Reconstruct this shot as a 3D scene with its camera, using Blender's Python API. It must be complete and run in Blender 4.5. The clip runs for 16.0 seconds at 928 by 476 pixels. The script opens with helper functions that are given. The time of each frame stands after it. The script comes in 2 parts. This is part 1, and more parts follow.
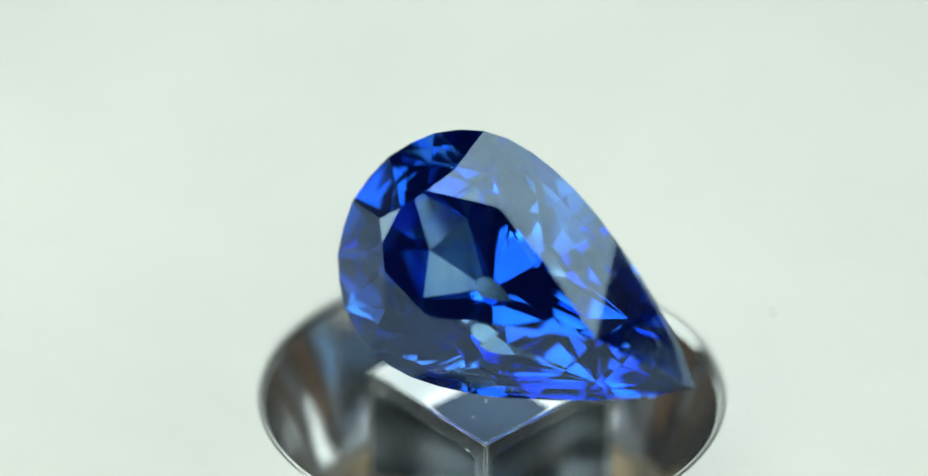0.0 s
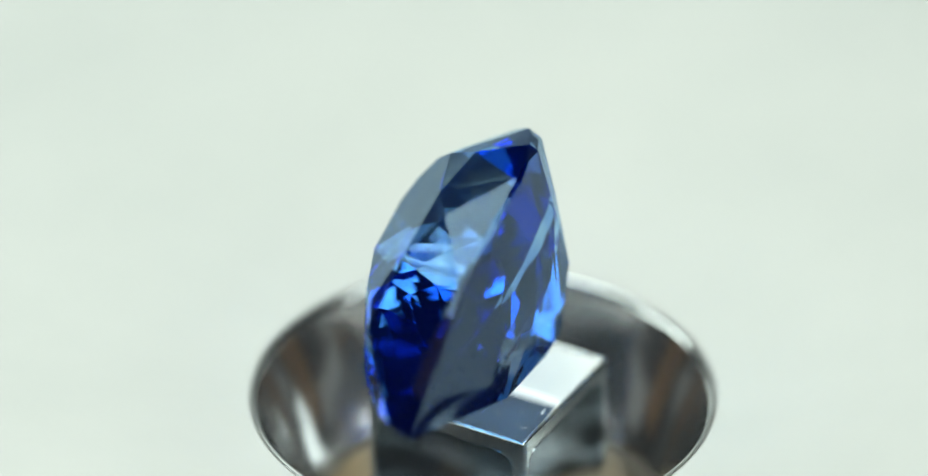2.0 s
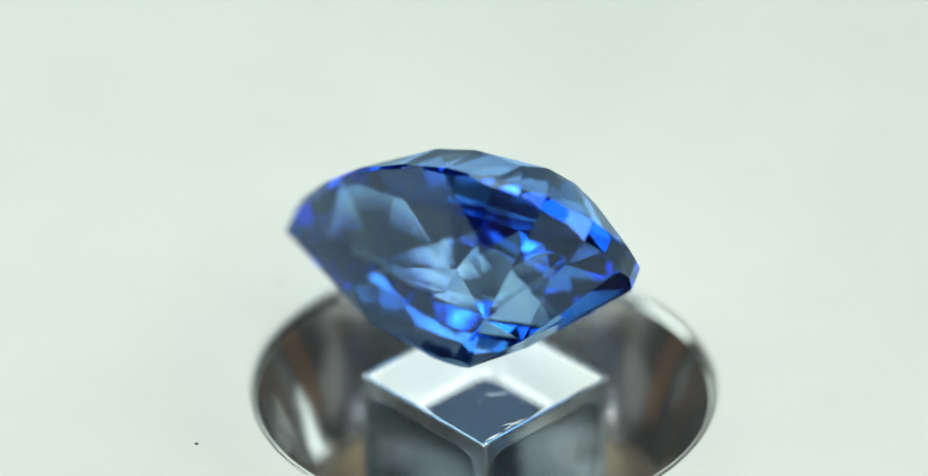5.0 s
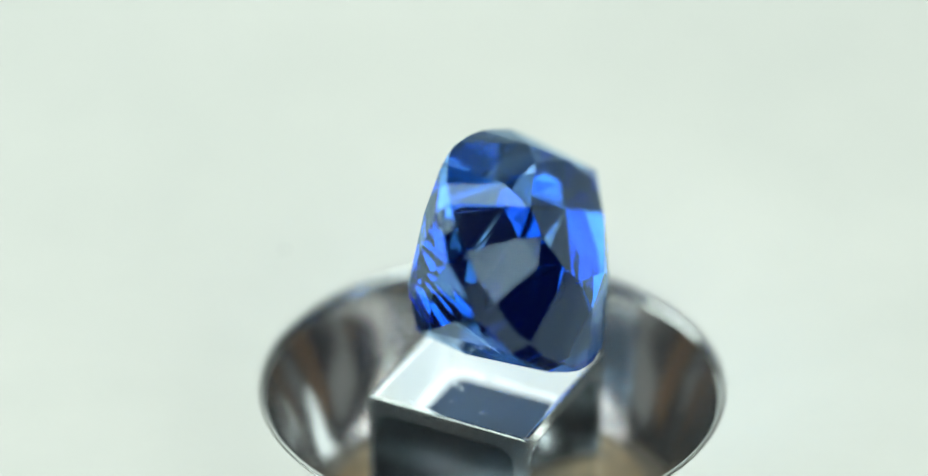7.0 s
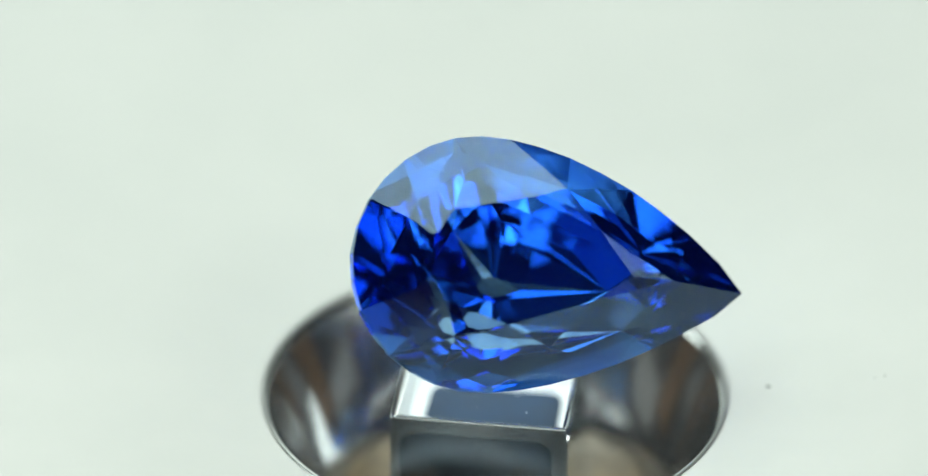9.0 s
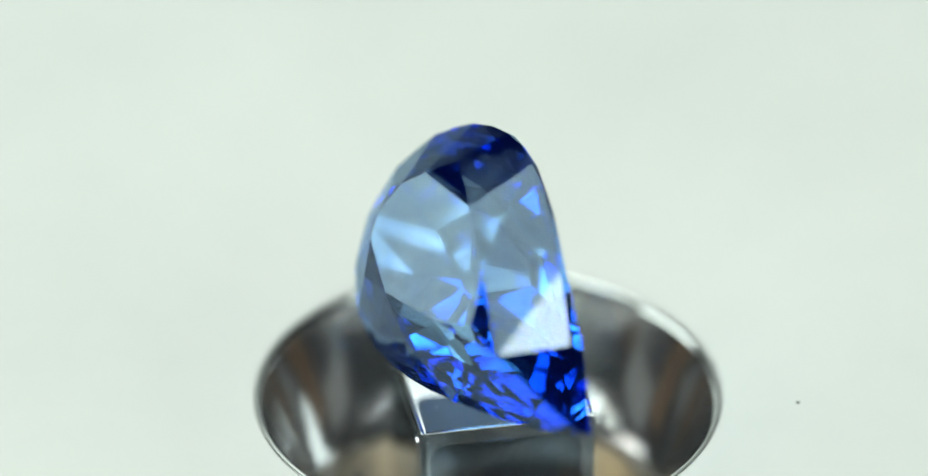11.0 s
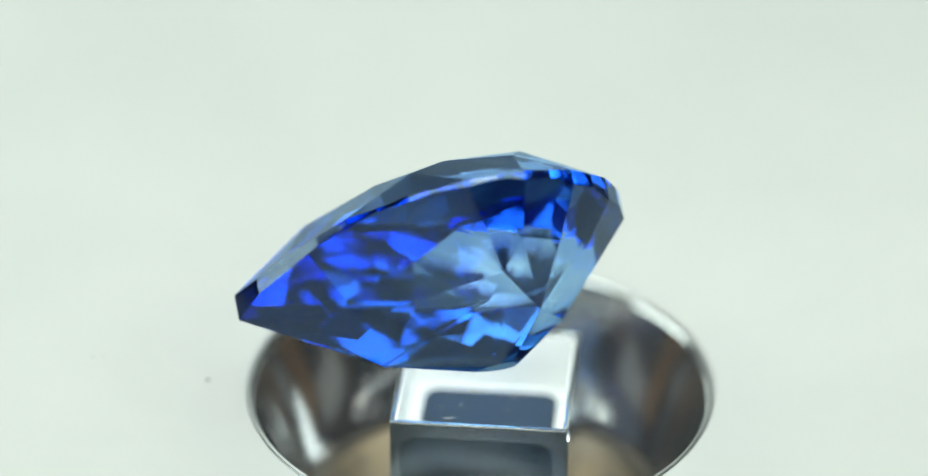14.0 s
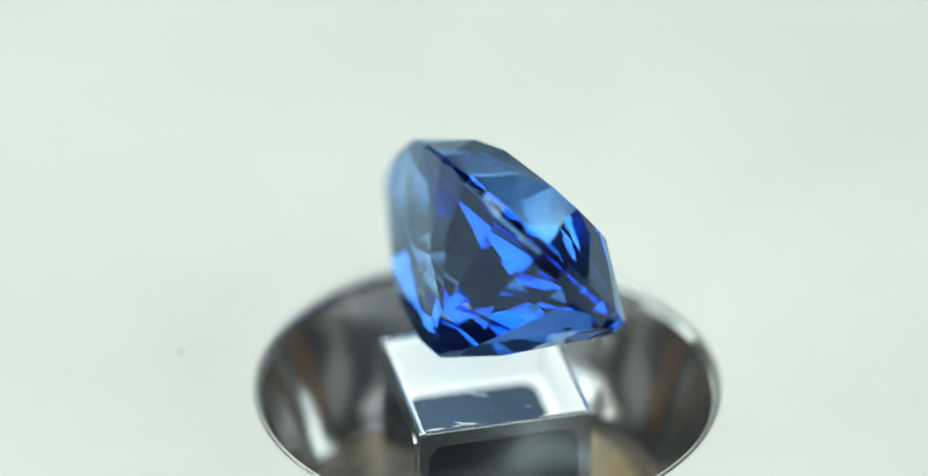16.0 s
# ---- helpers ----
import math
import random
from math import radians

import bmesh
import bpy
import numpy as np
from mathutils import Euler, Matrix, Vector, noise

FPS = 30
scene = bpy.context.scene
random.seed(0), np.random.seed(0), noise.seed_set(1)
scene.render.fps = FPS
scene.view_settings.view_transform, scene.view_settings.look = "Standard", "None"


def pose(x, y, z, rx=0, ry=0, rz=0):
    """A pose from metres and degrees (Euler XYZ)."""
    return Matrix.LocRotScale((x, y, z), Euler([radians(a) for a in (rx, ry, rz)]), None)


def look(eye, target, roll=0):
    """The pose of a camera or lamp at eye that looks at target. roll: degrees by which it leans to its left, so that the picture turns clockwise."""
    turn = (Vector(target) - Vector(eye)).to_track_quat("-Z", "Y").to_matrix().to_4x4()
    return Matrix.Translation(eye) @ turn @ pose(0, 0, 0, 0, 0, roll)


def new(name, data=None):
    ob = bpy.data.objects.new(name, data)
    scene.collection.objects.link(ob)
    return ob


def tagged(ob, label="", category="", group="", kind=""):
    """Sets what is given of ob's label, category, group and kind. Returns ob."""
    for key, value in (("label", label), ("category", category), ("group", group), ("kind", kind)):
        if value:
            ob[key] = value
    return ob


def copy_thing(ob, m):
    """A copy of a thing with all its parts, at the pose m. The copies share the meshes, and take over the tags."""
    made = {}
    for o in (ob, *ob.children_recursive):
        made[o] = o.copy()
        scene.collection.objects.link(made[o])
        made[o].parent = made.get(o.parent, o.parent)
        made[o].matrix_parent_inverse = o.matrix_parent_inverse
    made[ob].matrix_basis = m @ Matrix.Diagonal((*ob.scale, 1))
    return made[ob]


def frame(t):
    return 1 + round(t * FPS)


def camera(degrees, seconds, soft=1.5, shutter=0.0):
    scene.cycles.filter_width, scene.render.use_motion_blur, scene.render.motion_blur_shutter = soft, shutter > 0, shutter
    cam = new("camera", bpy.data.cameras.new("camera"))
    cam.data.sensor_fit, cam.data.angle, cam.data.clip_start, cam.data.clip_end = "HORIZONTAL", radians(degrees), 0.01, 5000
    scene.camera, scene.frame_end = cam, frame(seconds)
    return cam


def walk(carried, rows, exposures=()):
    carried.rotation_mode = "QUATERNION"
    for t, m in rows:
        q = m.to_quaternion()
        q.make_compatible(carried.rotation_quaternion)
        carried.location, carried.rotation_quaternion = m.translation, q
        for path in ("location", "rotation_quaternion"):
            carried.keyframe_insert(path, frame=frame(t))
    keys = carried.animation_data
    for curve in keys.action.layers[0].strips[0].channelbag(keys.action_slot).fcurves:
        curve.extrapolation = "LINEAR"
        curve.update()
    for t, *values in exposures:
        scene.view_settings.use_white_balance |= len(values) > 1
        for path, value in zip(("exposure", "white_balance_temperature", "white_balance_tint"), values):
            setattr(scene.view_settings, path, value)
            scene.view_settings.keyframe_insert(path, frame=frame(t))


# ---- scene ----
# ---- camera ----
U = 0.0055              # one block width, metres
PERIOD = 10.1374        # seconds for one turn of the table
CAM_DIST, CAM_ELEV, CAM_PITCH, CAM_YAW = 27.0269 * U, 0.58959, 0.56070, -0.00608
cam = camera(11.194, 16.0, soft=1.3)
cam.data.dof.use_dof, cam.data.dof.focus_distance, cam.data.dof.aperture_fstop = True, CAM_DIST - 0.62 * U, 20.0
EYE = Vector((0, -CAM_DIST * math.cos(CAM_ELEV), CAM_DIST * math.sin(CAM_ELEV)))
WAY = Vector((math.sin(CAM_YAW) * math.cos(CAM_PITCH), math.cos(CAM_YAW) * math.cos(CAM_PITCH), -math.sin(CAM_PITCH)))
CAM_POSE = look(EYE, EYE + WAY)
walk(cam, [(0, CAM_POSE), (16.0, CAM_POSE)], [(0, -0.62), (16.0, -0.62)])

# ---- light ----
world = bpy.data.worlds.new("room_air")
world.use_nodes = True
world.node_tree.nodes["Background"].inputs[0].default_value = (0.80, 0.90, 0.88, 1)
world.node_tree.nodes["Background"].inputs[1].default_value = 0.05
scene.world = world


def area(name, eye, target, sx, sy, watts, colour):
    d = bpy.data.lights.new(name, "AREA")
    d.shape, d.size, d.size_y, d.energy, d.color = "RECTANGLE", sx, sy, watts, colour
    ob = new(name, d)
    ob.matrix_world = look(eye, target)
    return ob


area("softbox_lamp_light", (-0.020, 0.016, 0.165), (-0.020, 0.016, 0), 0.22, 0.19, 0.80, (0.865, 1.0, 0.92))
area("side_lamp_light", (-0.235, 0.045, 0.088), (0, 0, 0.01), 0.17, 0.09, 0.36, (0.865, 1.0, 0.92))
area("side_lamp_light", (0.205, -0.105, 0.150), (0, 0, 0.005), 0.11, 0.10, 0.17, (0.865, 1.0, 0.95))
# dim unseen fill, added to put pale shapes into the cup's reflections
area("cup_streak_fill_light", (0, -0.26, 0.20), (0, 0, 0), 0.20, 0.06, 0.022, (0.92, 1.0, 0.92))
# unseen fill, added to brighten the cabinets and room that the cup mirrors
area("room_fill_light", (0.0, -0.7, 1.66), (0.0, -1.0, 0), 0.5, 0.5, 14.0, (1.0, 0.93, 0.85))


# ---- materials ----
def mat(name, base, rough=0.5, metal=0.0, **extra):
    m = bpy.data.materials.new(name)
    m.use_nodes = True
    b = m.node_tree.nodes["Principled BSDF"]
    b.inputs["Base Color"].default_value = (*base, 1)
    b.inputs["Roughness"].default_value = rough
    b.inputs["Metallic"].default_value = metal
    for k, v in extra.items():
        b.inputs[k.replace("_", " ")].default_value = v
    return m


def speckle(m, dark, light, scale, rough=(0.4, 0.6), bump=0.0, detail=6):
    """Vary a material's colour, gloss and relief by two scales of noise."""
    nt = m.node_tree
    b = nt.nodes["Principled BSDF"]
    co = nt.nodes.new("ShaderNodeTexCoord")
    n1, n2 = nt.nodes.new("ShaderNodeTexNoise"), nt.nodes.new("ShaderNodeTexNoise")
    n1.inputs["Scale"].default_value, n2.inputs["Scale"].default_value = scale, scale * 9
    n1.inputs["Detail"].default_value = n2.inputs["Detail"].default_value = detail
    add = nt.nodes.new("ShaderNodeMath")
    add.operation = "MULTIPLY_ADD"
    add.inputs[1].default_value = 0.4
    ramp = nt.nodes.new("ShaderNodeMapRange")
    ramp.inputs[1].default_value, ramp.inputs[2].default_value = 0.45, 0.95
    mix = nt.nodes.new("ShaderNodeMix")
    mix.data_type = "RGBA"
    mix.inputs[6].default_value, mix.inputs[7].default_value = (*dark, 1), (*light, 1)
    for n in (n1, n2):
        nt.links.new(co.outputs["Object"], n.inputs["Vector"])
    nt.links.new(n2.outputs[0], add.inputs[0])
    nt.links.new(n1.outputs[0], add.inputs[2])
    nt.links.new(add.outputs[0], ramp.inputs[0])
    nt.links.new(ramp.outputs[0], mix.inputs[0])
    nt.links.new(mix.outputs[2], b.inputs["Base Color"])
    rr = nt.nodes.new("ShaderNodeMapRange")
    rr.inputs[3].default_value, rr.inputs[4].default_value = rough
    nt.links.new(ramp.outputs[0], rr.inputs[0])
    nt.links.new(rr.outputs[0], b.inputs["Roughness"])
    if bump:
        bp = nt.nodes.new("ShaderNodeBump")
        bp.inputs["Strength"].default_value, bp.inputs["Distance"].default_value = bump, 0.00002
        nt.links.new(add.outputs[0], bp.inputs["Height"])
        nt.links.new(bp.outputs[0], b.inputs["Normal"])
    return m


M_WHITE = speckle(mat("white_board", (0.8, 0.8, 0.8)), (0.455, 0.463, 0.452), (0.50, 0.502, 0.49), 60, (0.55, 0.7))
M_BACK = speckle(mat("white_sweep", (0.8, 0.8, 0.8)), (0.76, 0.79, 0.77), (0.82, 0.84, 0.82), 12, (0.7, 0.9))
M_ROOM = speckle(mat("grey_room", (0.1, 0.07, 0.05)), (0.024, 0.031, 0.043), (0.05, 0.06, 0.075), 1.5, (0.6, 0.9))
M_STEEL = speckle(mat("polished_steel", (0.7, 0.7, 0.7), 0.05, 0.975), (0.53, 0.535, 0.54), (0.62, 0.625, 0.625), 120, (0.11, 0.15))
M_SATIN = speckle(mat("satin_steel", (0.8, 0.8, 0.8), 0.3, 1.0), (0.66, 0.68, 0.685), (0.74, 0.755, 0.755), 150, (0.12, 0.18))
M_LIP = speckle(mat("brushed_steel", (0.5, 0.5, 0.5), 0.4, 1.0), (0.42, 0.43, 0.43), (0.55, 0.56, 0.55), 200, (0.38, 0.5))


def sapphire():
    """Clear blue stone: light is tinted where it enters and leaves and at every inner bounce, so long ways come out deep blue."""
    m = bpy.data.materials.new("sapphire")
    m.use_nodes = True
    nt = m.node_tree
    nt.nodes.clear()
    out, mix, fr = nt.nodes.new("ShaderNodeOutputMaterial"), nt.nodes.new("ShaderNodeMixShader"), nt.nodes.new("ShaderNodeFresnel")
    ins, gl = nt.nodes.new("ShaderNodeBsdfRefraction"), nt.nodes.new("ShaderNodeBsdfGlossy")
    fr.inputs["IOR"].default_value = ins.inputs["IOR"].default_value = 1.77
    ins.inputs["Roughness"].default_value, gl.inputs["Roughness"].default_value = 0.03, 0.0
    co, zone = nt.nodes.new("ShaderNodeTexCoord"), nt.nodes.new("ShaderNodeTexNoise")
    zone.inputs["Scale"].default_value, zone.inputs["Detail"].default_value, zone.inputs["Distortion"].default_value = 330, 3, 1.2
    lev, hue = nt.nodes.new("ShaderNodeMapRange"), nt.nodes.new("ShaderNodeMix")
    lev.inputs[1].default_value, lev.inputs[2].default_value = 0.36, 0.64
    hue.data_type = "RGBA"
    hue.inputs[6].default_value, hue.inputs[7].default_value = (0.33, 0.52, 0.82, 1), (0.55, 0.75, 0.90, 1)
    nt.links.new(co.outputs["Object"], zone.inputs["Vector"])
    nt.links.new(zone.outputs[0], lev.inputs[0])
    nt.links.new(lev.outputs[0], hue.inputs[0])
    nt.links.new(hue.outputs[2], ins.inputs["Color"])
    # reflection colour: outer reflections dimmed and blued, total inner ones deep blue
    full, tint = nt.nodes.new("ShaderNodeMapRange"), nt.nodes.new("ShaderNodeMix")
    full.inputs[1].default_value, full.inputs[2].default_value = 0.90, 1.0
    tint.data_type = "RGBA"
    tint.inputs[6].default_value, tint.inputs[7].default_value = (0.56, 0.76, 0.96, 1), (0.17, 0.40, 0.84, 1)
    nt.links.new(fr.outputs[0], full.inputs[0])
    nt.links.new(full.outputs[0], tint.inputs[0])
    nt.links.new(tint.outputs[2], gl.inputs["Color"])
    nt.links.new(fr.outputs[0], mix.inputs[0])
    nt.links.new(ins.outputs[0], mix.inputs[1])
    nt.links.new(gl.outputs[0], mix.inputs[2])
    lift, haze = nt.nodes.new("ShaderNodeMixShader"), nt.nodes.new("ShaderNodeBsdfDiffuse")   # a trace of blue haze, added to lift the blackest facets
    haze.inputs["Color"].default_value, lift.inputs[0].default_value = (0.02, 0.07, 0.55, 1), 0.012
    nt.links.new(mix.outputs[0], lift.inputs[1])
    nt.links.new(haze.outputs[0], lift.inputs[2])
    nt.links.new(lift.outputs[0], out.inputs["Surface"])
    return m


M_GEM = sapphire()
M_CLEAR = mat("clear_acrylic", (1, 1, 1), 0.02, 0.0, IOR=1.06, Transmission_Weight=1.0)
# brown and dark reflections of the cup's bottom, put into its colour
M_BOTTOM = speckle(mat("reflection_brown_steel", (0.2, 0.15, 0.1), 0.3, 0.7), (0.085, 0.085, 0.085), (0.30, 0.215, 0.12), 260, (0.25, 0.4))
M_LINING = speckle(mat("white_lining", (0.88, 0.88, 0.88)), (0.86, 0.87, 0.83), (0.91, 0.91, 0.88), 500, (0.5, 0.6))
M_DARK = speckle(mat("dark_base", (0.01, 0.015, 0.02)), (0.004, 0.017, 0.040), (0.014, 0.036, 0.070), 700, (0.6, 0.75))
# dark blue of the reflections in the block's sides, put into a colour
M_SIDE_REFLECTION = speckle(mat("side_reflection_blue", (0.15, 0.2, 0.27), 0.12, 1.0), (0.27, 0.31, 0.355), (0.40, 0.43, 0.455), 420, (0.08, 0.14))
M_CRUMB = mat("scratched_white", (0.7, 0.72, 0.72), 0.6)
M_SPECK = mat("dust", (0.05, 0.05, 0.05), 0.9)
M_PUTTY = mat("clear_putty", (1, 1, 1), 0.0, 0.0, IOR=1.02, Transmission_Weight=1.0)
M_DUST = mat("pale_dust", (0.35, 0.36, 0.34), 0.9)


# ---- builders ----
def part(name, bm, material, parent=None, label="", smooth=False, turned=False):
    """Link a bmesh as one mesh object; turned: its faces look outward already."""
    me = bpy.data.meshes.new(name)
    if not turned:
        bmesh.ops.recalc_face_normals(bm, faces=bm.faces)
    bm.to_mesh(me)
    bm.free()
    me.materials.append(material)
    if smooth:
        for p in me.polygons:
            p.use_smooth = True
    ob = new(name, me)
    if parent:
        ob.parent = parent
    if label:
        ob["label"] = label
    return ob


def revolve(profile, n=128, close=False):
    """A ring surface from (radius, height) pairs in block widths."""
    bm = bmesh.new()
    rings = []
    for r, z in profile:
        if r < 1e-6:
            rings.append([bm.verts.new((0, 0, z * U))])
        else:
            rings.append([bm.verts.new((r * U * math.cos(2 * math.pi * i / n), r * U * math.sin(2 * math.pi * i / n), z * U)) for i in range(n)])
    pairs = list(zip(rings, rings[1:])) + ([(rings[-1], rings[0])] if close else [])
    for a, b in pairs:
        for i in range(n):
            j = (i + 1) % n
            if len(a) == 1 and len(b) == 1:
                continue
            if len(a) == 1:
                bm.faces.new((a[0], b[i], b[j]))
            elif len(b) == 1:
                bm.faces.new((a[i], b[0], a[j]))
            else:
                bm.faces.new((a[i], b[i], b[j], a[j]))
    return bm


def box(x0, x1, y0, y1, z0, z1, bevel=0.0, seg=2):
    bm = bmesh.new()
    bmesh.ops.create_cube(bm, size=1)
    for v in bm.verts:
        v.co = ((x0 + x1) / 2 + v.co.x * (x1 - x0), (y0 + y1) / 2 + v.co.y * (y1 - y0), (z0 + z1) / 2 + v.co.z * (z1 - z0))
    if bevel:
        bmesh.ops.bevel(bm, geom=list(bm.edges), offset=bevel, segments=seg, affect="EDGES", profile=0.5)
    return bm


# ---- light tent and room, added out of view ----
def sheet(name, pts, x0, x1, material, thick=0.003):
    """A bent board: a line of (y, z) points pulled along x, with thickness."""
    bm = bmesh.new()
    a = [bm.verts.new((x0, y, z)) for y, z in pts]
    b = [bm.verts.new((x1, y, z)) for y, z in pts]
    for i in range(len(pts) - 1):
        bm.faces.new((a[i], b[i], b[i + 1], a[i + 1]))
    bmesh.ops.solidify(bm, geom=list(bm.faces), thickness=thick)
    return part(name, bm, material, smooth=False)


TABLE_Z = -1.5 * U
sweep = [(-0.16, TABLE_Z), (0.10, TABLE_Z)] + [(0.10 + 0.12 * math.sin(a), TABLE_Z + 0.12 - 0.12 * math.cos(a)) for a in [math.pi / 2 * i / 12 for i in range(1, 13)]] + [(0.22, 0.344)]
tagged(sheet("backdrop", sweep, -0.25, 0.25, M_BACK), "white curved paper sweep behind the turntable", "backdrop", kind="structure")
# white bounce board added overhead, out of view
tagged(part("ceiling", box(-0.25, 0.25, -0.10, 0.22, 0.345, 0.348), M_BACK), "unseen white board added over the turntable to bounce light", "ceiling", kind="structure")
room = box(-1.6, 1.6, -1.6, 1.2, -0.75, 1.7)
tagged(part("room_wall", room, M_ROOM), "dim grey room round the light tent", "wall", kind="structure")

M_WOOD = speckle(mat("brown_wood", (0.2, 0.12, 0.06)), (0.12, 0.065, 0.03), (0.30, 0.18, 0.09), 9, (0.35, 0.55))
table = new("table")
tagged(table, "brown wooden table under the light tent", "table")
part("table_top", box(-0.7, 0.7, -0.7, 0.5, TABLE_Z - 0.045, TABLE_Z - 0.0035, 0.004), M_WOOD, table)
for x in (-0.64, 0.64):
    for y in (-0.64, 0.44):
        part("leg", box(x - 0.03, x + 0.03, y - 0.03, y + 0.03, -0.75, TABLE_Z - 0.045, 0.004), M_WOOD, table)
M_OAK = speckle(mat("orange_wood", (0.5, 0.27, 0.1)), (0.48, 0.27, 0.10), (0.66, 0.40, 0.17), 14, (0.4, 0.6))
M_BRASS = mat("brass", (0.6, 0.45, 0.2), 0.3, 1.0)


def cabinet():
    """Tall wooden cabinet added out of view, for brown streaks in the polished cup."""
    ob = new("cabinet")
    tagged(ob, "tall brown wooden cabinet with two doors, unseen, added for the cup's reflections", "cabinet", "cabinets of the room")
    part("body", box(-0.36, 0.36, -0.15, 0.15, 0, 1.75, 0.006), M_OAK, ob)
    for s in (-1, 1):
        door = part("door", box(-0.172, 0.172, 0, 0.02, 0.05, 1.70, 0.005), M_OAK, ob)
        door.matrix_local = pose(0.177 * s, 0.151, 0)
        part("handle", box(-0.008, 0.008, 0.02, 0.04, 0.85, 0.97, 0.004), M_BRASS, door).matrix_local = pose(-0.14 * s, 0, 0)
    return ob


first = cabinet()
first.matrix_basis = pose(0.95, -1.25, -0.75, 0, 0, 38)
copy_thing(first, pose(-0.95, -1.25, -0.75, 0, 0, -38))

# ---- turntable tray ----
MOVING = []
CUP_X, CUP_Y = 0.0229, -0.0369


TRAY = [(0, -1.10), (1.10, -1.10), (1.24, -0.85), (1.325, -0.35), (1.3305, -0.14), (1.3325, -0.097), (1.345, -0.090), (1.36, -0.086), (1.45, -0.072), (1.6, -0.035), (1.75, 0.004), (1.95, 0.045), (2.2, 0.085), (2.6, 0.118), (3.2, 0.135), (4, 0.14), (8, 0.14), (11.8, 0.14),
        (12.0, 0.06), (12.05, -0.05), (12.0, -1.3), (11.5, -1.5), (0, -1.5)]


def tray():
    bm = revolve(TRAY, 160)
    for v in bm.verts:                           # the hole lies a little off the turning axis, as the cup in it does
        k = min(1.0, max(0.0, (2.4 - math.hypot(v.co.x, v.co.y) / U) / 1.0))
        if v.co.z > -1.2 * U:
            v.co.x, v.co.y = v.co.x + k * CUP_X * U, v.co.y + k * CUP_Y * U
    ob = part("turntable", bm, M_WHITE, smooth=True)
    tagged(ob, "round white turntable with a sunken middle", "turntable", kind="structure")
    MOVING.append((ob, Matrix()))
    return ob


def cup(cx, cy, R, z):
    top = new("cup")
    tagged(top, "small round polished steel cup holding the block", "cup")
    k = R / 1.332
    wall = [(0.93, z - 0.80), (1.02, z - 0.69), (1.13, z - 0.48), (1.22, z - 0.25), (1.292, z - 0.06), (1.312, z - 0.012),
            (1.332, z - 0.014), (1.33, z - 0.06), (1.27, z - 0.26), (1.18, z - 0.50), (1.06, z - 0.74), (0.93, z - 0.86)]
    part("wall", revolve([(r * k, h) for r, h in wall], 160, True), M_STEEL, top, smooth=True)
    lip = [(1.312, z - 0.011), (1.3165, z - 0.003), (1.323, z), (1.330, z - 0.004), (1.334, z - 0.013), (1.323, z - 0.0105)]
    part("rim", revolve([(r * k, h) for r, h in lip], 160, True), M_LIP, top, "dull brushed rim", smooth=True)
    base = [(0, z - 0.87), (0.60, z - 0.87), (0.78, z - 0.855), (0.88, z - 0.825), (0.926, z - 0.80), (0.926, z - 0.86), (0.86, z - 0.93), (0.5, z - 0.96), (0, z - 0.96)]
    part("base", revolve([(r * k, h) for r, h in base], 128), M_BOTTOM, top, "dull metal bottom with brown reflections put into its colour", smooth=True)
    MOVING.append((top, pose(cx * U, cy * U, 0)))
    return top


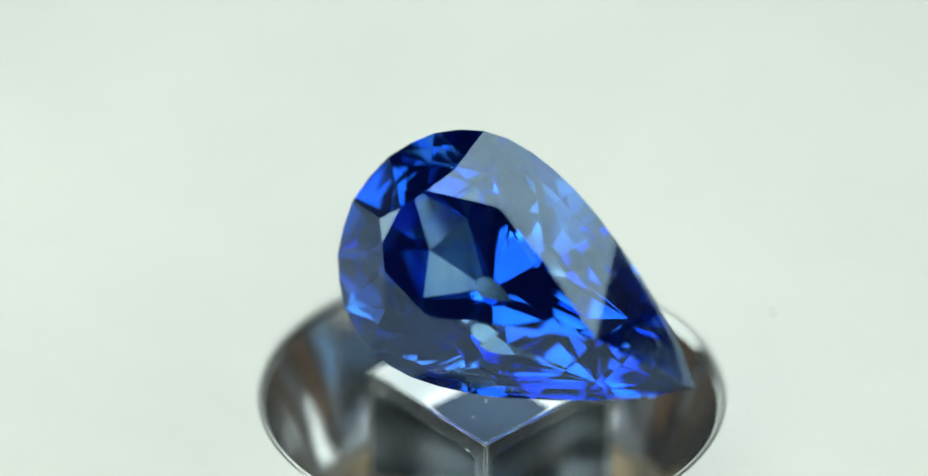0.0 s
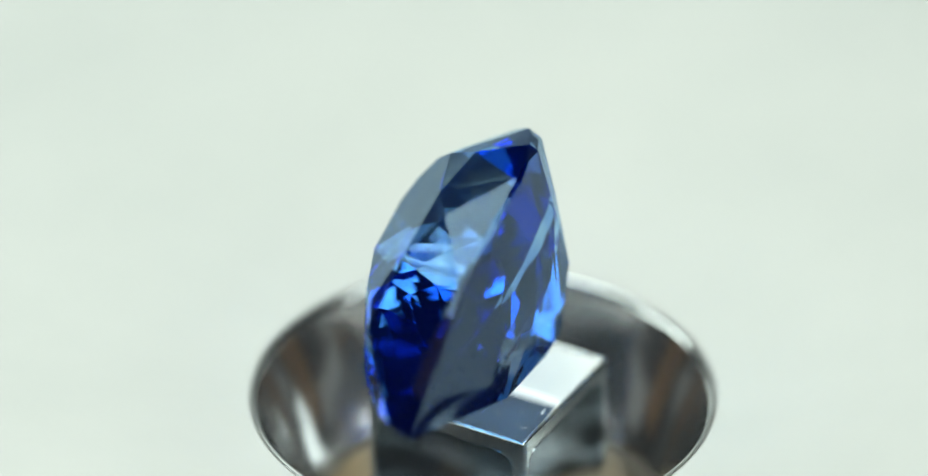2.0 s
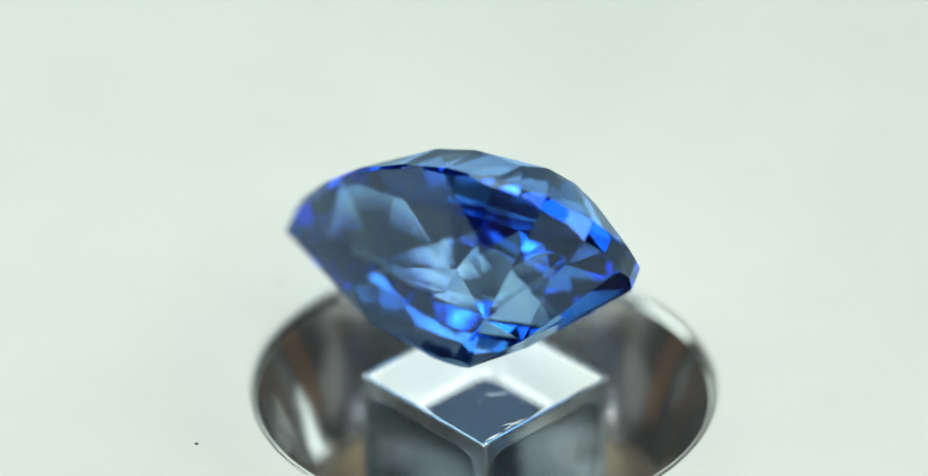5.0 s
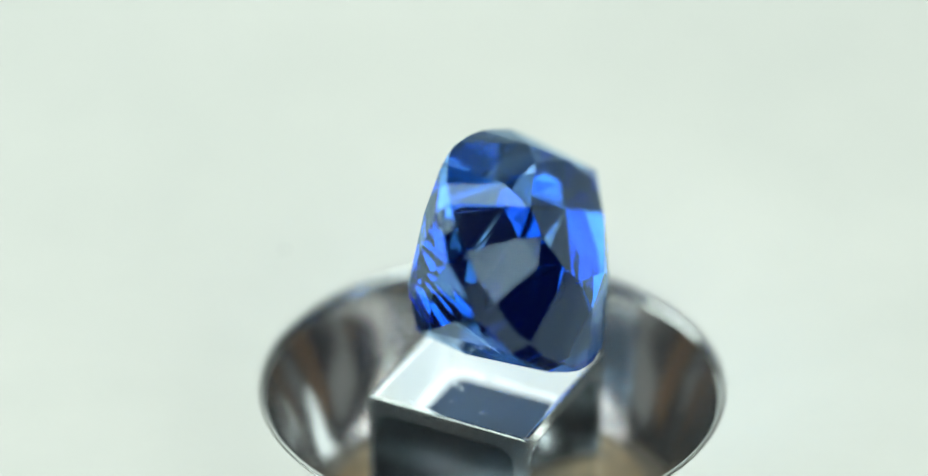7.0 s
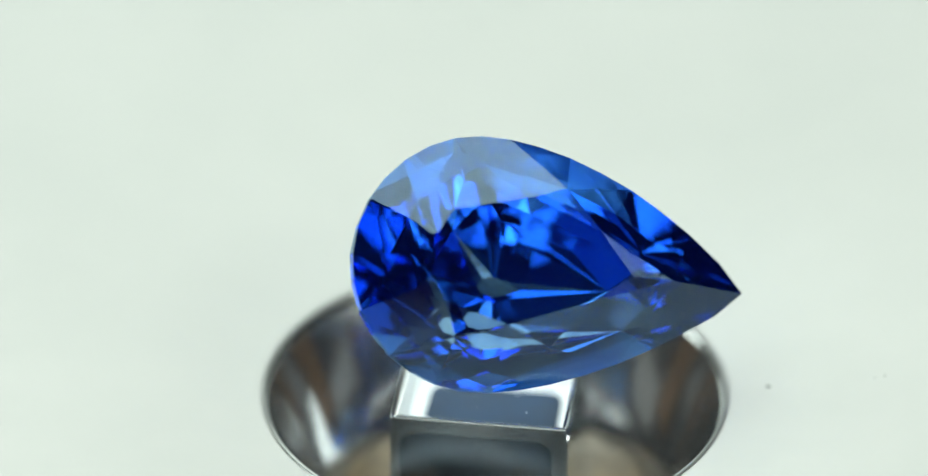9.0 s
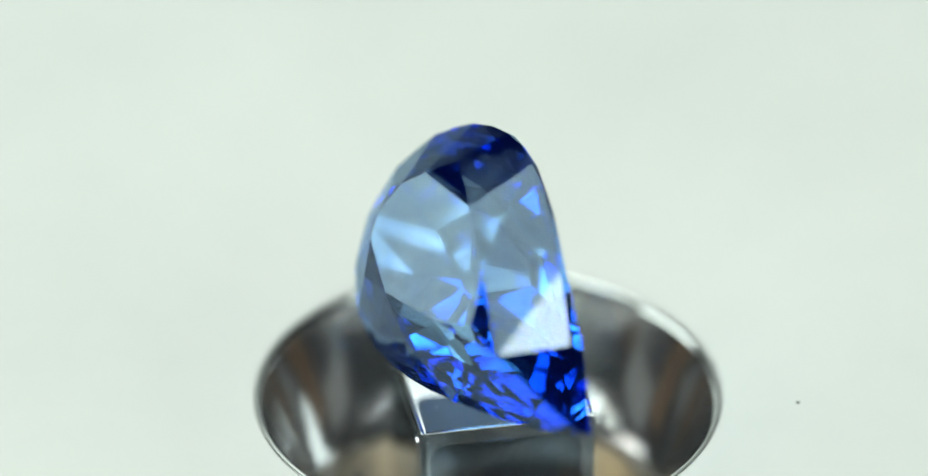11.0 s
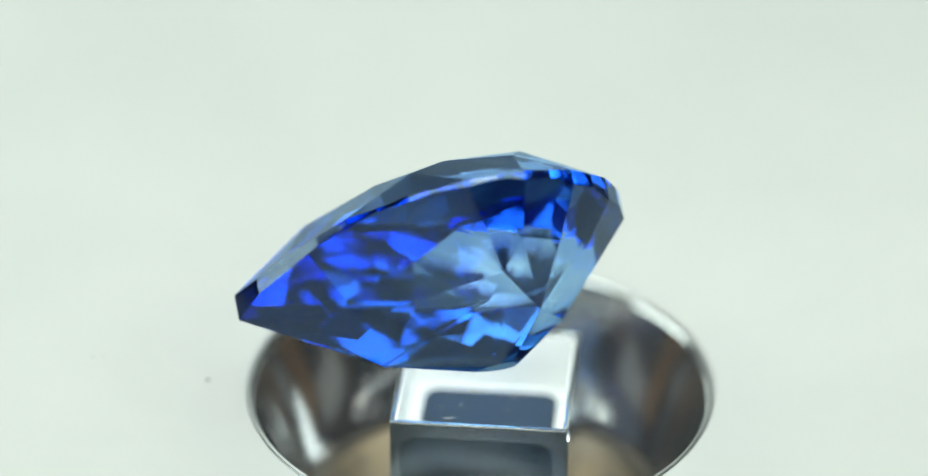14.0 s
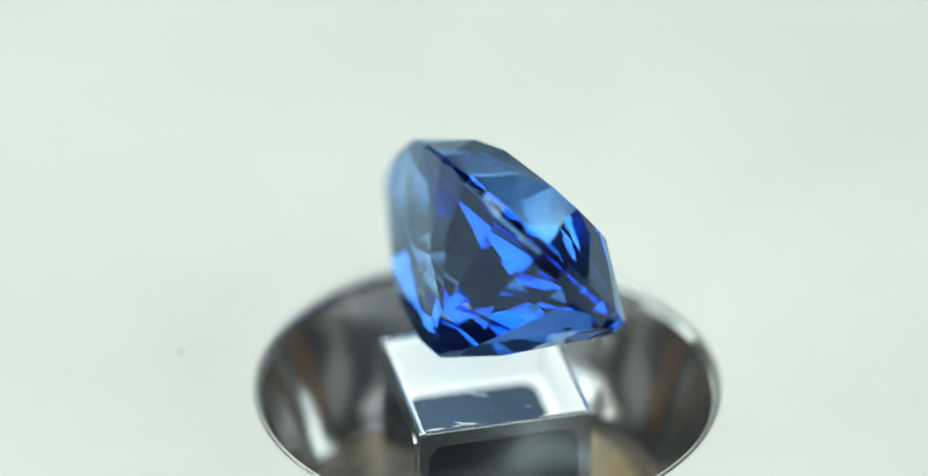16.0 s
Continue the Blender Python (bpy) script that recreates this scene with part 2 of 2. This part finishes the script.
def block(cx, cy, turn):
    top = new("display_block")
    tagged(top, "square polished metal block with a clear top", "display block")
    h, zb, w = 0.5 * U, (-0.0812 - 0.87) * U, 0.012 * U
    for k in range(4):
        turned = pose(0, 0, 0, 0, 0, 90 * k)
        side = part("side", box(-h, h - 2 * w, -w, w, zb, -0.002 * U, 0.0105 * U, 3), M_SATIN, top, "polished metal side")
        side.matrix_local = turned @ pose(0, h - w, 0)
        # thin rounded plate, added in place of the dark reflection on each side
        face = bmesh.new()
        bmesh.ops.create_cube(face, size=1)
        for v in face.verts:
            v.co = (v.co.x * 0.87 * U, v.co.y * 0.006 * U, -0.10 * U + (v.co.z - 0.5) * 0.80 * U)
        bmesh.ops.bevel(face, geom=[e for e in face.edges if abs(e.verts[0].co.y - e.verts[1].co.y) > 0.004 * U], offset=0.10 * U, segments=6, affect="EDGES", profile=0.5)
        reflection_plate = part("reflection_plate", face, M_SIDE_REFLECTION, side, "dark blue plate added in place of the side's reflection")
        reflection_plate.matrix_local = pose(w, w + 0.001 * U, 0)
        lin = part("lining", box(-h + 2 * w, h - 3.1 * w, -0.4 * w, 0.4 * w, -0.38 * U, -0.02 * U), M_LINING, top, "white inner lining")
        lin.matrix_local = turned @ pose(0, h - 2.5 * w, 0)
    pane = part("clear_top", box(-h + 2 * w, h - 2 * w, -h + 2 * w, h - 2 * w, -0.014 * U, 0, 0.003 * U), M_CLEAR, top, "clear polished top")
    pane.visible_shadow = False
    c = 0.385 * U
    core = bmesh.new()
    bmesh.ops.create_cube(core, size=1)
    for v in core.verts:
        v.co = (v.co.x * 2 * c, v.co.y * 2 * c, -0.40 * U + v.co.z * 0.08 * U)
    bmesh.ops.bevel(core, geom=[e for e in core.edges if abs(e.verts[0].co.z - e.verts[1].co.z) > 0.01 * U], offset=0.09 * U, segments=5, affect="EDGES", profile=0.5)
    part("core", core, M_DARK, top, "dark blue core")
    part("floor_plate", box(-h + 2.1 * w, h - 2.1 * w, -h + 2.1 * w, h - 2.1 * w, -0.46 * U, -0.385 * U), M_LINING, top, "white plate round the core")
    marks = [(random.uniform(-0.44, 0.44), random.uniform(-0.44, 0.44), random.uniform(0, 180), random.uniform(0.006, 0.022)) for _ in range(26)]
    for x, y, turn_z, length in (*marks, (-0.465, 0.19, 78, 0.05), (-0.455, 0.235, 60, 0.06), (-0.468, 0.27, 95, 0.04), (-0.475, 0.40, 88, 0.07), (-0.17, 0.11, 30, 0.05), (-0.20, 0.06, 48, 0.04), (0.17, 0.44, 10, 0.04)):
        wide = 0.12 * length
        sc = bmesh.new()
        pts = [(-length, 0, 0), (0, wide, 0), (length, 0, 0), (0, -wide, 0), (0, 0, 0.5 * wide)]
        vs = [sc.verts.new((p[0] * U, p[1] * U, p[2] * U)) for p in pts]
        for i in range(4):
            sc.faces.new((vs[i], vs[(i + 1) % 4], vs[4]))
        sc.faces.new(vs[:4])
        part("scratch", sc, M_CRUMB, top, "pale scratch").matrix_local = pose(x * U, y * U, 0.0004 * U, 0, 0, turn_z)
    MOVING.append((top, pose(cx * U, cy * U, 0, 0, 0, turn)))
    return top


# ---- the gemstone ----
# sizes in block widths: u runs from the round end to the point, v across, w up through the table
G = dict(x=-0.1853, y=-0.1455, z=0.8848, a=0.9114, b=0.1605, c=-0.6257, R=0.7257, R2=0.7112, Lt=1.5701, Rb=0.7166, hc=0.2665, dp=0.8421, cu=0.1244, cv=-0.0854,
         p1=1.8333, p2=1.6747, pb=1.0119, tip=0.9694, ut=0.8205, hs=0.767, lean_u=-0.0213, lean_v=0.0044)
GIRDLE = dict(thin=0.0316, point=0.1312, round_end=0.0597, sag=-0.1423)
TABLE = [(0.625, 0.228), (0.222, 0.378), (-0.212, 0.268), (-0.3054, 0.1061), (-0.3054, -0.1061), (-0.2144, -0.2404), (0.145, -0.340), (0.60, -0.165)]
STAR = [(1.06, 0), (0.42, 0.455), (-0.156, 0.445), (-0.405, 0.185), (-0.42, 0), (-0.39, -0.19), (-0.135, -0.43), (0.40, -0.435)]
BULGE = dict(all=0.1416, point=0.1381, round_end=0.0521, side=0.0501, flank=-0.1433, far_flank=-0.01)


def outline(s):
    """The girdle at s: 0 at the point, 1 at the round end and back to the point at 2."""
    s %= 2.0
    side, s = (1, s) if s <= 1 else (-1, 2 - s)
    R, p = (G["R"], G["p1"]) if side > 0 else (G["R2"], G["p2"])
    if s < 0.55:
        u = G["Lt"] * (1 - s / 0.55)
        v = R * (1 - (u / G["Lt"]) ** p)
        u = min(u, G["tip"] * G["Lt"])           # the point is a little blunt
    else:
        th = (s - 0.55) / 0.45 * math.pi / 2
        u, v = -G["Rb"] * math.sin(th), R * max(math.cos(th), 0) ** G["pb"]
    return u, side * v


def ends(s):
    """How near s lies to the point and to the round end."""
    d = min(s % 2, 2 - s % 2)
    return math.exp(-(d / 0.16) ** 2), math.exp(-((1 - d) / 0.3) ** 2)


def girdle_top(s):
    return GIRDLE["thin"] / 2 + GIRDLE["sag"] * ends(s)[0]


def girdle_low(s):
    p, r = ends(s)
    return -GIRDLE["thin"] / 2 - 2 * (GIRDLE["point"] * p + GIRDLE["round_end"] * r)


def bulge(s):
    p, r = ends(s)
    return (BULGE["all"] + BULGE["point"] * p + BULGE["round_end"] * r + BULGE["side"] * math.sin(math.pi * s)
            + BULGE["flank"] * math.exp(-((s - 0.4) / 0.2) ** 2) + BULGE["far_flank"] * math.exp(-((s - 1.6) / 0.2) ** 2))


def gemstone():
    bm = bmesh.new()
    g = GIRDLE["thin"] / 2

    def vert(u, v, w):
        return bm.verts.new((u * U, v * U, w * U))

    def upper(u, v, w):
        return vert(u, v, w + G["lean_u"] * u + G["lean_v"] * v)

    mains = [0.135, 0.39, 0.63, 0.87, 1.13, 1.37, 1.61, 1.865]
    mids = [0.0] + [(a + b) / 2 for a, b in zip(mains, mains[1:])]
    stations = [x for pair in zip(mids, mains) for x in pair] + [2.0]
    # crown: table, stars, kites and upper girdle facets
    h = g + G["hc"]
    upper(G["ut"], 0, h)
    for u, v in TABLE:
        upper(u, v, h)
    hs = g + G["hc"] * G["hs"]
    # the heights of the star tips that make each kite facet nearly flat
    rows, wanted = np.zeros((16, 8)), np.zeros(16)
    for k in range(8):
        corners = np.array([[*TABLE[k], 1], [*STAR[k], 1], [*STAR[(k + 1) % 8], 1]]).T
        share = np.linalg.solve(corners, np.array([*outline(mains[k]), 1]))
        rows[k, k], rows[k, (k + 1) % 8] = share[1], share[2]
        wanted[k] = girdle_top(mains[k]) - share[0] * (h + G["lean_u"] * TABLE[k][0] + G["lean_v"] * TABLE[k][1])
        rows[8 + k, k], wanted[8 + k] = 1.0, (hs + G["lean_u"] * STAR[k][0] + G["lean_v"] * STAR[k][1])
    heights = np.linalg.lstsq(rows, wanted, rcond=None)[0]
    star = [vert(u, v, w) for (u, v), w in zip(STAR, heights.tolist())]

    def deep(s, f, fu=None):
        u, v = outline(s)
        swell = bulge(s) if fu is None else BULGE["all"]
        return vert(G["cu"] + (u - G["cu"]) * (fu or f), G["cv"] + (v - G["cv"]) * f, -g - G["dp"] * (1 - f + swell * 4 * f * (1 - f)))

    def on_plane(a, b, c, s):
        u, v = outline(s)
        nrm = (b - a).cross(c - a)
        return (a.z - (nrm.x * (u * U - a.x) + nrm.y * (v * U - a.y)) / nrm.z) / U

    # girdle: its two edges are scalloped, so that the facets that meet it stay flat
    r1 = [deep(s, 0.7692) for s in stations[:-1]]
    for k in range(16):
        s0, s1 = stations[k], stations[k + 1]
        sm = (s0 + s1) / 2
        p, q = (Vector((*[x * U for x in outline(s)], girdle_low(s) * U)) for s in (s0, s1))
        wl = min(on_plane(p, q, r1[k].co, sm), girdle_top(sm) - 0.016)
        p.z, q.z = girdle_top(s0) * U, girdle_top(s1) * U
        wu = max(on_plane(p, q, star[((k + 1) // 2) % 8].co, sm), wl + 0.008)
        for w0, w1 in ((girdle_top(s0), wu), (girdle_low(s0), wl)):
            vert(*outline(s0), w0)
            vert(*outline(sm), w1)
    # pavilion: rows of facets, brick by brick, from the girdle down to the culet
    between = [(a + b) / 2 for a, b in zip(stations, stations[1:])]
    for f, ring in ((0.61, [s for s in between if not 0.6 < s < 1.4]), (0.46, mids)):
        for s in ring:
            deep(s, f)
    for s in mids:
        deep(s, 0.0806, 0.1123)
    # a cut stone is convex: its facets are the planes laid over these corners
    bmesh.ops.convex_hull(bm, input=bm.verts, use_existing_faces=False)
    bmesh.ops.delete(bm, geom=[v for v in bm.verts if not v.link_faces], context="VERTS")
    bmesh.ops.dissolve_limit(bm, angle_limit=radians(1.2), verts=bm.verts, edges=bm.edges)
    bmesh.ops.recalc_face_normals(bm, faces=bm.faces)
    bm.normal_update()
    bm.faces.index_update()
    zone = {f.index: 1 if abs(f.normal.z) < 0.3 else 0 if f.normal.z > 0 else 2 for f in bm.faces}
    ob = new("gemstone")
    tagged(ob, "pear-cut faceted deep blue sapphire leaning on the block", "gemstone")
    r = Matrix.Rotation(G["c"], 4, "Z") @ Matrix.Rotation(G["b"], 4, "Y") @ Matrix.Rotation(G["a"], 4, "X")
    place = Matrix.Translation((G["x"] * U, G["y"] * U, G["z"] * U)) @ r
    lowest = min((place @ v.co for v in bm.verts), key=lambda p: p.z)
    for i, (name, label) in enumerate((("crown", ""), ("girdle", "thin polished girdle edge"), ("pavilion", ""))):
        piece = bm.copy()
        piece.faces.ensure_lookup_table()
        bmesh.ops.delete(piece, geom=[f for f in piece.faces if zone[f.index] != i], context="FACES")
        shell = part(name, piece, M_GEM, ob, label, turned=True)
        shell.visible_shadow = False             # the clear stone lets the lamps' light through
    bm.free()
    MOVING.append((ob, place))
    bead(lowest)
    return ob


def bead(tip):
    """A drop of clear putty between the block and the lowest corner of the stone."""
    h = tip.z / U + 0.006
    ob = part("putty_bead", revolve([(0, 0.0004), (0.030, 0.0004), (0.026, 0.25 * h), (0.022, 0.6 * h), (0.020, 0.9 * h), (0.014, h), (0, h)], 24), M_PUTTY, smooth=True)
    ob.visible_shadow = False
    tagged(ob, "tiny clear putty bead under the sapphire on the block", "putty")
    MOVING.append((ob, pose(tip.x, tip.y, 0)))


def dust(x, y, size, material=None):
    r = math.hypot(x, y)
    z = next((a[1] + (c[1] - a[1]) * (r - a[0]) / (c[0] - a[0]) for a, c in zip(TRAY, TRAY[1:]) if a[0] >= 1.36 and a[0] <= r <= c[0]), 0.14)
    bm = bmesh.new()
    bmesh.ops.create_icosphere(bm, subdivisions=1, radius=size * U)
    for v in bm.verts:
        v.co *= 0.7 + 0.6 * random.random()
        v.co.z *= 0.5
    ob = part("dust_speck", bm, material or M_SPECK)
    tagged(ob, "tiny dark dust speck on the white turntable", "dust", "dust specks")
    MOVING.append((ob, pose(x * U, y * U, (z + size * 0.25) * U)))


tray()
cup(CUP_X, CUP_Y, 1.3270, -0.0812)
block(0.0166, 0.0042, -47.9990)
gemstone()
dust(1.653, 0.648, 0.012)
dust(1.180, -1.079, 0.011)
dust(1.630, -1.559, 0.010, M_DUST)
dust(1.580, -1.529, 0.007, M_DUST)


def motions():
    steps = [i * 0.25 for i in range(65)]
    for ob, m in MOVING:
        walk(ob, [(t, Matrix.Rotation(-2 * math.pi * t / PERIOD, 4, "Z") @ m) for t in steps])


motions()
